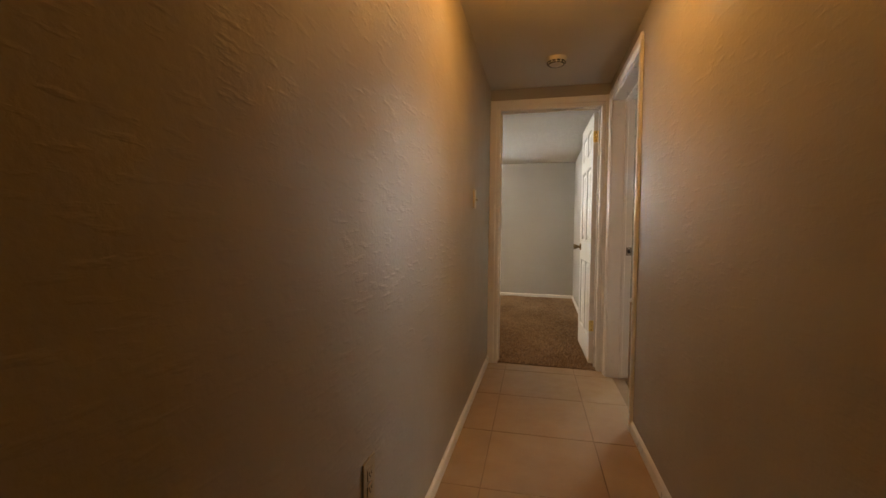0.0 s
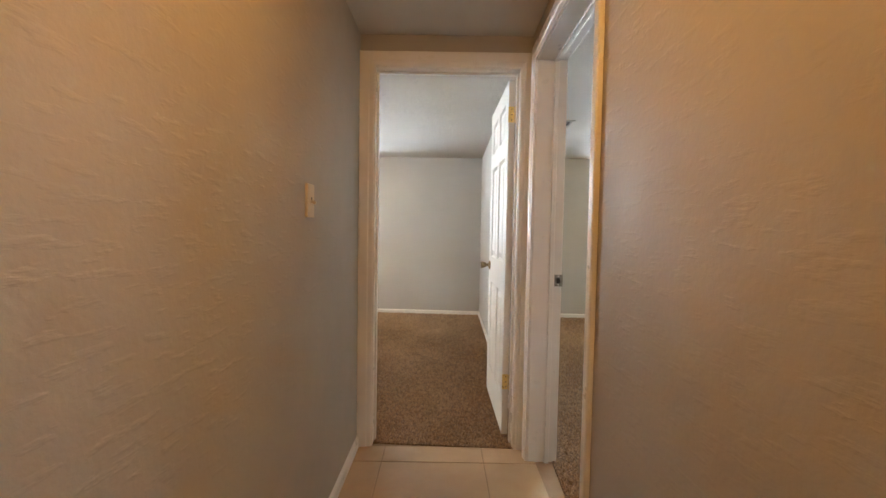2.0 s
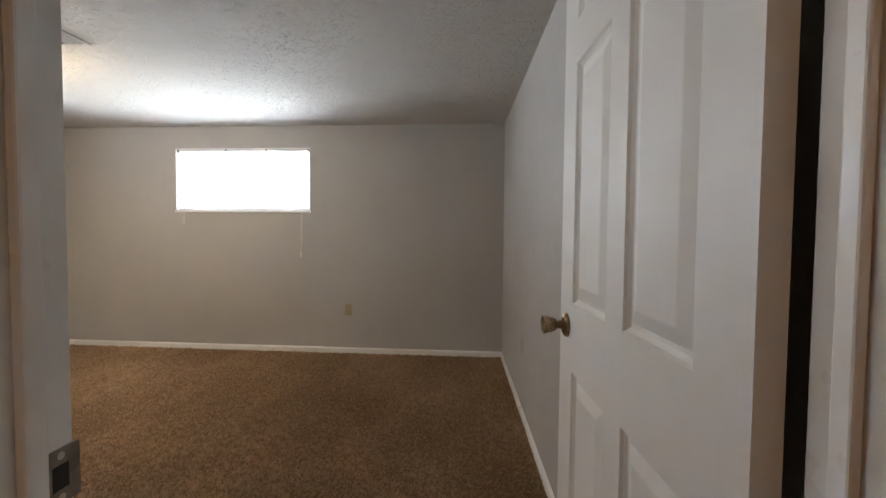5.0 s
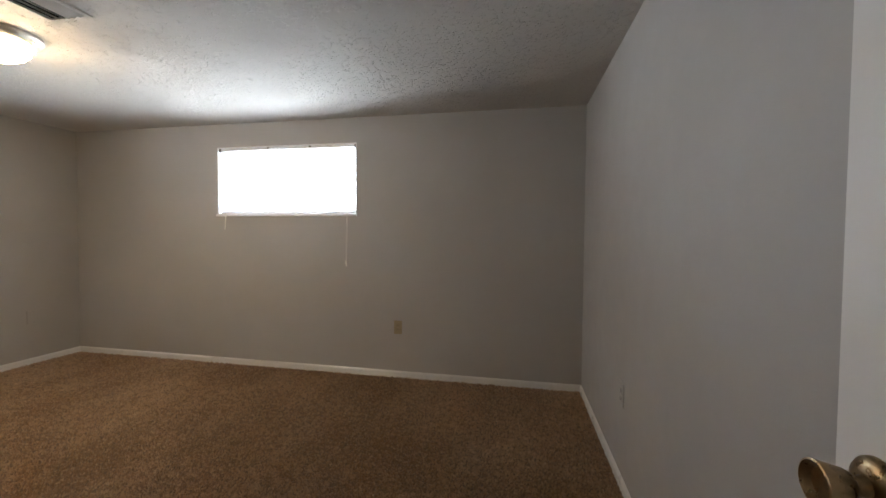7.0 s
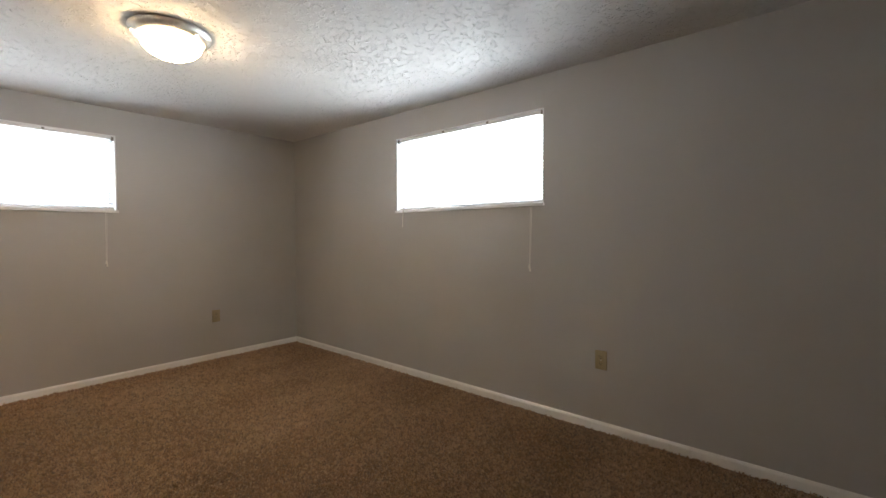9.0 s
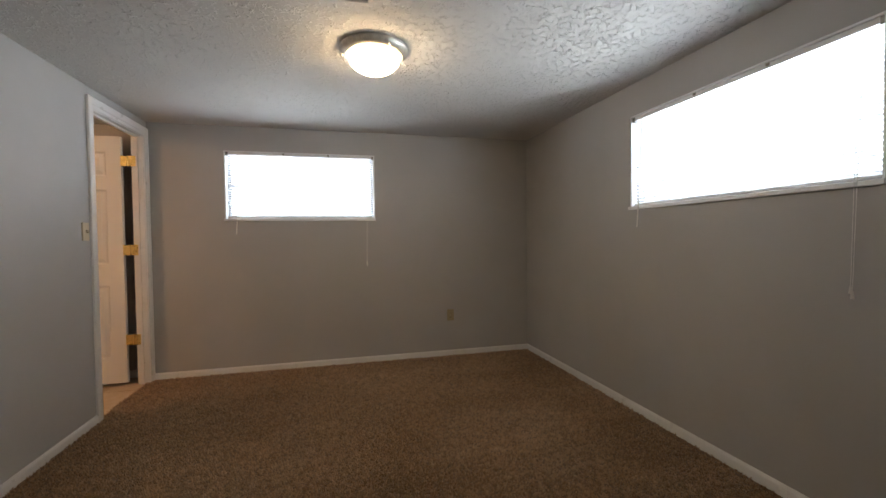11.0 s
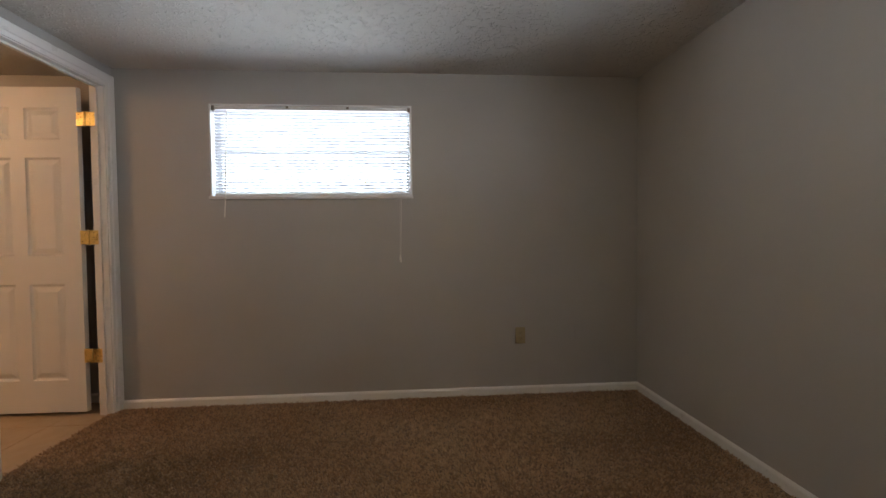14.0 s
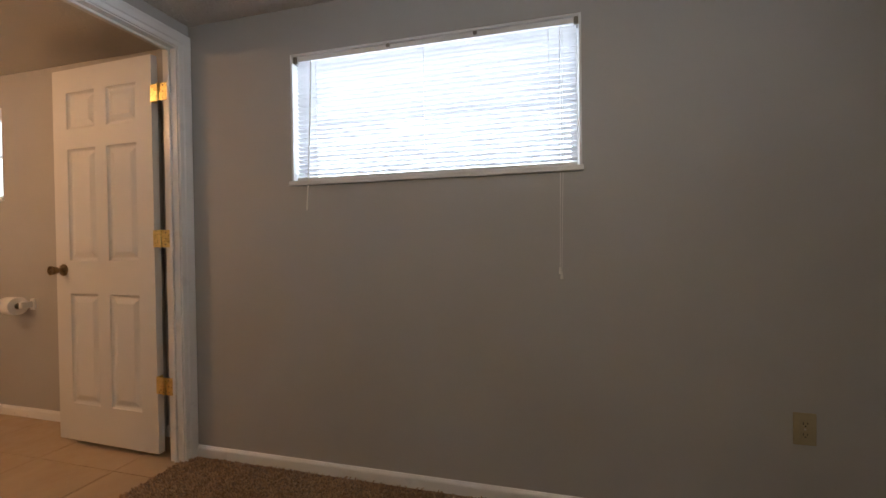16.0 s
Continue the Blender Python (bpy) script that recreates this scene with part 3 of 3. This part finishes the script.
def mini_blind(m, width, h, tilt, label, seed):
    """x across, y outward, z from the sill. Head rail, slats, ladder cords, bottom rail, wand, lift cord."""
    rnd = random.Random(seed)
    b = thing("mini_blind", m, label, "blind", "white mini blinds")
    x0, x1, y = 0.022, width - 0.018, 0.028
    rail = part("head_rail", block(x0 - 0.006, x1 + 0.006, y - 0.014, y + 0.014, h - 0.034, h - 0.0105, bevel=0.002), VINYL, b)
    part("bracket", block(x0 - 0.011, x0 + 0.010, y - 0.018, y + 0.018, h - 0.041, h - 0.0095, bevel=0.002), STEEL, rail)
    part("bracket", block(x1 - 0.010, x1 + 0.007, y - 0.018, y + 0.018, h - 0.041, h - 0.0095, bevel=0.002), STEEL, rail)
    for f in (0.36, 0.66):
        part("valance_clip", block(x0 + f * width - 0.008, x0 + f * width + 0.008, y - 0.020, y - 0.012, h - 0.024, h - 0.0095, bevel=0.001), STEEL, rail)
    part("bottom_rail", block(x0, x1, y - 0.013, y + 0.013, 0.010, 0.024, bevel=0.003), VINYL, b)
    zs, z = [], 0.036
    while z < h - 0.046:
        zs.append(z)
        z += 0.0212
    me = slat_mesh(round(x1 - x0, 3))
    for z in zs:
        s = new("slat", me)
        s.parent = b
        s.matrix_basis = pose((x0 + x1) / 2, y, z, tilt + rnd.uniform(-1.2, 1.2), rnd.uniform(-0.04, 0.04), 0)
    for f in (0.085, 0.5, 0.915):
        x = x0 + f * (x1 - x0)
        for yy in (y - 0.0145, y + 0.0145):
            part("ladder_cord", tube([(x, yy, 0.02), (x, yy, h - 0.04)], 0.0009, 5), CORD, b)
    xw = x0 + 0.088
    part("tilt_wand", tube([(xw, y - 0.022, h - 0.04), (xw - 0.001, y - 0.034, h * 0.5), (xw - 0.006, -0.020, 0.0), (xw - 0.012, -0.026, -0.135)], 0.0038, 6), WHITE_PLASTIC, b)
    xc = x1 - 0.066
    for k, dx in enumerate((0.0, 0.010)):
        c = part("lift_cord", tube([(xc + dx, y - 0.020, h - 0.04), (xc + dx, y - 0.034, h * 0.4), (xc + dx, -0.019, 0.0), (xc + dx * 0.6 - 0.004, -0.024, -0.402 - 0.020 * k)], 0.0013, 5), CORD, b)
        part("tassel", lathe([(0, 0), (0.004, -0.002), (0.0062, -0.026), (0.0066, -0.030), (0, -0.030)], Matrix.Translation((xc + dx * 0.6 - 0.004, -0.024, -0.398 - 0.020 * k)), 10), WHITE_PLASTIC, c)
    return b


for nm, m, win, tilt, seed in (
    ("window_1", pose(WIN_N[0], NORTH, WIN_N[2]), WIN_N, -27, 1),
    ("window_2", pose(WEST, WIN_W[0], WIN_W[2], 0, 0, 90), WIN_W, -27, 2),
    ("window_3", pose(WIN_B[0], NORTH, WIN_B[2]), WIN_B, 6, 3),
):
    window_unit(nm, m, win[1] - win[0], win[2], win[3], 0.18, "small high white vinyl window in the outer wall")
    mini_blind(m, win[1] - win[0], win[3] - win[2], tilt, "white mini blind with open slats hanging in the window", seed)
window_unit("window_4", pose(BW, WIN_T[0], WIN_T[2], 0, 0, 90), WIN_T[1] - WIN_T[0], WIN_T[2], WIN_T[3], 0.16, "small high white bathroom window")


# ---- ceiling fixtures ----
def ceiling_light(x, y, shade, label, r=0.172):
    c = thing("ceiling_light", pose(x, y, TOP), label, "ceiling light", "flush ceiling lights")
    k = r / 0.172
    part("pan", lathe([(0, -0.001), (0.172 * k, -0.001), (0.174 * k, -0.008), (0.170 * k, -0.022), (0.160 * k, -0.034), (0.148 * k, -0.042), (0.140 * k, -0.044), (0.136 * k, -0.040), (0, -0.036)], None, 56), NICKEL, c, "brushed metal ring", smooth=True)
    part("shade", lathe([(0.130 * k, -0.043), (0.128 * k, -0.060), (0.122 * k, -0.083), (0.100 * k, -0.106), (0.070 * k, -0.124), (0.036 * k, -0.134), (0, -0.137)], None, 56), shade, c, "lit opal glass dome", smooth=True)
    part("finial", lathe([(0, -0.135), (0.013, -0.137), (0.014, -0.141), (0.008, -0.145), (0.009, -0.151), (0, -0.157)], None, 16), NICKEL, c, smooth=True)
    for a in (0.4, 2.5, 4.6):
        part("thumb_screw", lathe([(0, 0), (0.0075, 0.0), (0.009, 0.005), (0.007, 0.011), (0, 0.012)], Matrix.Translation((0.158 * k * math.cos(a), 0.158 * k * math.sin(a), -0.036)) @ pose(0, 0, 0, 0, 0, math.degrees(a)) @ pose(0, 0, 0, 0, 115, 0), 12), NICKEL, c, smooth=True)
    return c


ceiling_light(-2.538, 4.350, SHADE, "lit flush ceiling light with opal glass dome and nickel ring", 0.180)
ceiling_light(2.800, 4.40, ROOM_SHADE, "lit flush ceiling light with opal glass dome and nickel ring")
ceiling_light(0.27, 0.66, HALL_SHADE, "small lit warm flush ceiling light in the hallway", 0.13)
ceiling_light(-3.15, 1.05, BATH_SHADE, "small lit warm flush ceiling light in the bathroom", 0.13)


def ceiling_vent(x0, x1, y0, y1, label):
    v = thing("ceiling_vent", pose(x0, y0, TOP), label, "vent", "ceiling air vents")
    w, h = x1 - x0, y1 - y0
    e = 0.022
    fr = part("frame", block(0, e, 0, h, -0.010, -0.001, bevel=0.002), VENT_PAINT, v)
    part("frame_side", block(w - e, w, 0, h, -0.010, -0.001, bevel=0.002), VENT_PAINT, fr)
    part("frame_end", block(e, w - e, 0, e, -0.010, -0.001, bevel=0.002), VENT_PAINT, fr)
    part("frame_end", block(e, w - e, h - e, h, -0.010, -0.001, bevel=0.002), VENT_PAINT, fr)
    part("backing", block(e, w - e, e, h - e, -0.002, -0.001), DARK, v)
    n = 6
    for k in range(n):
        bm = block(-0.010, 0.010, e, h - e, -0.0007, 0.0007)
        bm.transform(Matrix.Translation((e + (w - 2 * e) * (k + 0.5) / n, 0, -0.009)) @ pose(0, 0, 0, 0, 38 if k < n / 2 else -38, 0))
        part("louver", bm, VENT_PAINT, v)
    return v


ceiling_vent(-2.115, -1.875, 3.96, 4.308, "white louvred air vent in the stippled ceiling")
ceiling_vent(1.10, 1.30, 4.09, 4.42, "white louvred air vent in the ceiling")


def smoke_detector(x, y):
    s = thing("smoke_detector", pose(x, y, TOP + 0.001), "round white smoke detector with dark slots on the ceiling", "smoke detector")
    part("base", lathe([(0, -0.001), (0.066, -0.001), (0.067, -0.006), (0.064, -0.012), (0, -0.012)], None, 40), WHITE_PLASTIC, s, smooth=True)
    part("body", lathe([(0.060, -0.010), (0.059, -0.026), (0.054, -0.036), (0.044, -0.043), (0.022, -0.046), (0, -0.046)], None, 40), WHITE_PLASTIC, s, smooth=True)
    for k in range(12):
        a = 2 * math.pi * (k + 0.5) / 12
        for z, r in ((-0.031, 0.0560), (-0.040, 0.0475)):
            bm = block(-0.002, 0.004, -0.0105, 0.0105, -0.0040, 0.0040, bevel=0.0006)
            bm.transform(pose(0, 0, z, 0, 0, math.degrees(a)) @ Matrix.Translation((r, 0, 0)))
            part("slot", bm, DARK, s)
    part("test_button", lathe([(0, -0.049), (0.006, -0.049), (0.0075, -0.045)], Matrix.Translation((0.020, -0.012, 0)), 16), WHITE_PLASTIC, s)


smoke_detector(0.254, 1.888)


# ---- wall plates ----
def plate_body(thick=0.006):
    return block(-0.035, 0.035, -thick, 0, -0.0575, 0.0575, bevel=0.0025)


def outlet(m, label, material=None):
    """Duplex outlet; the room lies towards -y."""
    mat = material or PLASTIC
    o = thing("wall_outlet", m, label, "outlet", "duplex wall outlets")
    part("plate", plate_body(), mat, o)
    for z in (-0.0195, 0.0195):
        r = part("receptacle", block(-0.0165, 0.0165, -0.0085, -0.005, z - 0.0135, z + 0.0135, bevel=0.0014), mat, o)
        for x, hh in ((-0.0065, 0.0045), (0.0065, 0.0038)):
            part("slot", block(x - 0.001, x + 0.001, -0.0090, -0.0080, z - hh + 0.002, z + hh + 0.002), DARK, r)
        part("ground_hole", lathe([(0, 0.0005), (0.0024, 0.0004), (0.0024, -0.0005)], Matrix.Translation((0, -0.0086, z - 0.0075)) @ pose(0, 0, 0, 90, 0, 0), 10), DARK, r)
    part("screw", lathe([(0, 0.0016), (0.003, 0.001), (0.0034, 0)], Matrix.Translation((0, -0.006, 0)) @ pose(0, 0, 0, 90, 0, 0), 10), NICKEL, o)
    return o


def switch(m, label):
    s = thing("light_switch", m, label, "light switch", "toggle light switches")
    part("plate", plate_body(0.0095), IVORY, s)
    part("collar", block(-0.0068, 0.0068, -0.0112, -0.0085, -0.0130, 0.0130, bevel=0.0008), IVORY, s)
    part("slot", block(-0.0050, 0.0050, -0.0116, -0.0105, 0.0045, 0.0115), DARK, s)
    bm = block(-0.0046, 0.0046, -0.0185, 0.0, -0.0050, 0.0050, bevel=0.0012)
    bm.transform(pose(0, -0.0090, -0.001, 22, 0, 0))
    part("toggle", bm, IVORY, s)
    for z in (-0.030, 0.030):
        part("screw", lathe([(0, 0.0016), (0.003, 0.001), (0.0034, 0)], Matrix.Translation((0, -0.0095, z)) @ pose(0, 0, 0, 90, 0, 0), 10), IVORY, s)
    return s


def blank_plate(m, label):
    s = thing("blank_plate", m, label, "wall plate")
    part("plate", plate_body(0.006), WALL, s)
    for z in (-0.042, 0.042):
        part("screw", lathe([(0, 0.0014), (0.003, 0.0008), (0.0034, 0)], Matrix.Translation((0, -0.006, z)) @ pose(0, 0, 0, 90, 0, 0), 10), WALL, s)


outlet(pose(-0.966, NORTH, 0.434), "ivory duplex outlet low on the grey wall")
outlet(pose(WEST, 5.240, 0.418, 0, 0, 90), "ivory duplex outlet low on the grey wall")
blank_plate(pose(WEST, 5.665, 0.440, 0, 0, 90), "blank cover plate painted in the grey wall colour")
ea = math.degrees(math.atan2(E0[1] - E1[1], E0[0] - E1[0]))
q = along(E0, E1, 4.86)
outlet(pose(q[0], q[1], 0.455, 0, 0, ea), "duplex outlet painted over in the wall colour", WALL)
outlet(pose(2.10, NORTH, 0.44), "ivory duplex outlet under the window wall")
q = along(HW0, HW1, -0.06)
outlet(pose(q[0], q[1], 0.45, 0, 0, 90 + math.degrees(math.atan2(HW0[0] - HW1[0], HW1[1] - HW0[1]))), "ivory duplex outlet low on the hallway wall")
switch(pose(-3.398, SOUTH, 1.270, 0, 0, 180), "ivory toggle light switch beside the bathroom doorway")
q = along(HW0, HW1, 1.588)
switch(pose(q[0], q[1], 1.282, 0, 0, 90 + math.degrees(math.atan2(HW0[0] - HW1[0], HW1[1] - HW0[1]))), "ivory toggle light switch on the trowelled hallway wall")


# ---- bathroom paper holder ----
holder = thing("toilet_paper_holder", pose(BW, 1.07, 0.735, 0, 0, 90), "ceramic toilet paper holder on the bathroom wall", "paper holder")
for x in (-0.082, 0.082):
    part("arm", block(x - 0.011, x + 0.011, -0.075, 0.0, -0.020, 0.020, bevel=0.005), TRIM, holder)
    part("mount", block(x - 0.020, x + 0.020, -0.010, 0.0, -0.036, 0.036, bevel=0.004), TRIM, holder)
part("roller", lathe([(0, -0.071), (0.009, -0.071), (0.009, 0.071), (0, 0.071)], Matrix.Translation((0, -0.062, 0.0)) @ pose(0, 0, 0, 0, 90, 0), 16), STEEL, holder, "dark spring roller")
roll = thing("toilet_roll", pose(BW + 0.062, 1.07, 0.729, 0, 0, 90), "full white toilet paper roll on its holder", "toilet roll")
part("paper", lathe([(0.020, -0.050), (0.054, -0.050), (0.056, -0.048), (0.056, 0.048), (0.054, 0.050), (0.020, 0.050), (0.020, -0.050)], pose(0, 0, 0, 0, 90, 0), 40), PAPER, roll, smooth=True)
part("core", lathe([(0.0198, -0.049), (0.0180, -0.049), (0.0180, 0.049), (0.0198, 0.049)], pose(0, 0, 0, 0, 90, 0), 24), GROUT, roll, "grey cardboard core")

# ---- floors ----
slab("floor_bedroom", WEST - 0.05, 0.70, 2.553, NORTH + 0.05, -0.06, 0.003, CARPET, "tan cut-pile carpet floor of the bedroom", "floor")
slab("floor_room", 0.790, 4.97, 0.75, NORTH + 0.05, -0.06, 0.003, CARPET, "tan cut-pile carpet floor of the second bedroom", "floor")
hall_floor = slab("floor_hall", -0.36, 0.788, -2.40, 2.435, -0.06, -0.003, GROUT, "hallway floor of large beige ceramic tiles", "floor")
bath_floor = slab("floor_bath", -4.54, -2.30, -0.30, 2.551, -0.06, -0.0035, GROUT, "bathroom floor of large beige ceramic tiles", "floor")
slab("floor_hall_2", 0.788, 1.10, -2.40, 0.74, -0.06, -0.003, GROUT, "edge of the tiled hallway floor", "floor")
slab("floor_doorway", A0 - 0.02, A1 + 0.02, 2.437, 2.553, -0.06, 0.003, CARPET, "tan carpet running into the bedroom doorway", "floor")


def tiles(floor, xs, ys, top, turn=None):
    rnd = random.Random(5)
    for x0, x1 in zip(xs, xs[1:]):
        for y0, y1 in zip(ys, ys[1:]):
            g = 0.0018
            bm = block(x0 + g, x1 - g, y0 + g, y1 - g, top - 0.009, top + rnd.uniform(-0.0006, 0.0004), bevel=0.0012)
            if turn:
                bm.transform(turn)
            part("tile", bm, TILE, floor)


tiles(hall_floor, [-0.60, -0.285, 0.240, 0.510], [-3.62, -3.14, -2.61, -2.09, -1.57, -1.05, -0.52, 0.0, 0.527, 1.035, 1.190], 0.0,
      pose(0.25, 1.237, 0, 0, 0, 3.2))
tiles(bath_floor, [-4.52, -4.12, -3.60, -3.08, -2.56, -2.30], [-0.29, 0.22, 0.74, 1.26, 1.78, 2.30, 2.550], -0.0005)


def pile(x0, x1, y0, y1, per_m2, tall, seed, label, keep=None):
    """Cut-pile yarn: short three-sided tufts that lean in drifting directions."""
    rng = np.random.default_rng(seed)
    n = int((x1 - x0) * (y1 - y0) * per_m2)
    p = np.stack([rng.uniform(x0, x1, n), rng.uniform(y0, y1, n)], 1)
    if keep:
        p = p[keep(p[:, 0], p[:, 1])]
    n = len(p)
    lay = 1.3 * np.sin(p[:, 0] * 2.1 + 1.7 * np.sin(p[:, 1] * 1.3)) + rng.normal(0, 1.1, n)
    lean = np.abs(rng.normal(0.55, 0.35, n))
    swell = np.sin(p[:, 0] * 171 + 2.5 * np.sin(p[:, 1] * 67)) * np.sin(p[:, 1] * 183 + 2.2 * np.sin(p[:, 0] * 71))
    high = tall * (rng.uniform(0.60, 1.15, n) + 0.30 * swell)
    tip = p + (np.stack([np.cos(lay), np.sin(lay)], 1) * (lean * high)[:, None])
    turn = rng.uniform(0, 2 * np.pi, n)
    wide = rng.uniform(0.0026, 0.0050, n)
    v = np.zeros((n, 6, 3))
    for k in range(3):
        a = turn + k * 2 * np.pi / 3
        ring = np.stack([np.cos(a), np.sin(a)], 1) * wide[:, None]
        v[:, k, :2], v[:, k, 2] = p + ring, 0.002
        v[:, 3 + k, :2] = tip + ring * 0.75
        v[:, 3 + k, 2] = 0.003 + high + rng.uniform(-0.0015, 0.0015, n)
    quads = np.array([[0, 1, 4, 3], [1, 2, 5, 4], [2, 0, 3, 5]])
    base = (np.arange(n) * 6)[:, None, None]
    loops = np.concatenate([(base + quads[None]).reshape(n, 12), (np.arange(n) * 6)[:, None] + np.array([[3, 4, 5]])], 1).ravel()
    sizes = np.tile([4, 4, 4, 3], n)
    me = bpy.data.meshes.new("carpet_pile")
    me.vertices.add(n * 6)
    me.vertices.foreach_set("co", v.ravel())
    me.loops.add(len(loops))
    me.loops.foreach_set("vertex_index", loops.astype(np.int32))
    me.polygons.add(len(sizes))
    me.polygons.foreach_set("loop_start", np.concatenate([[0], np.cumsum(sizes)[:-1]]).astype(np.int32))
    me.update(calc_edges=True)
    me.validate()
    me.materials.append(PILE)
    return tagged(new("carpet_pile", me), label, "carpet", kind="stuff")


def in_bedroom(x, y):
    room = (y > SOUTH) & (x < 0.655 - 0.0353 * (y - 2.55) - 0.019)
    return room | ((x > A0) & (x < A1) & (y > 2.437)) | ((x > C0) & (x < C1) & (y > 2.556))


pile(WEST + 0.019, 0.62, 2.43, NORTH - 0.019, 10500, 0.0120, 11, "tan and brown cut-pile carpet yarn covering the bedroom floor", in_bedroom)
pile(0.795, 4.92, 1.0, NORTH - 0.012, 6000, 0.0125, 12, "tan and brown cut-pile carpet yarn covering the second bedroom floor",
     lambda x, y: (x > 0.87) | ((y > B0) & (y < B1)))
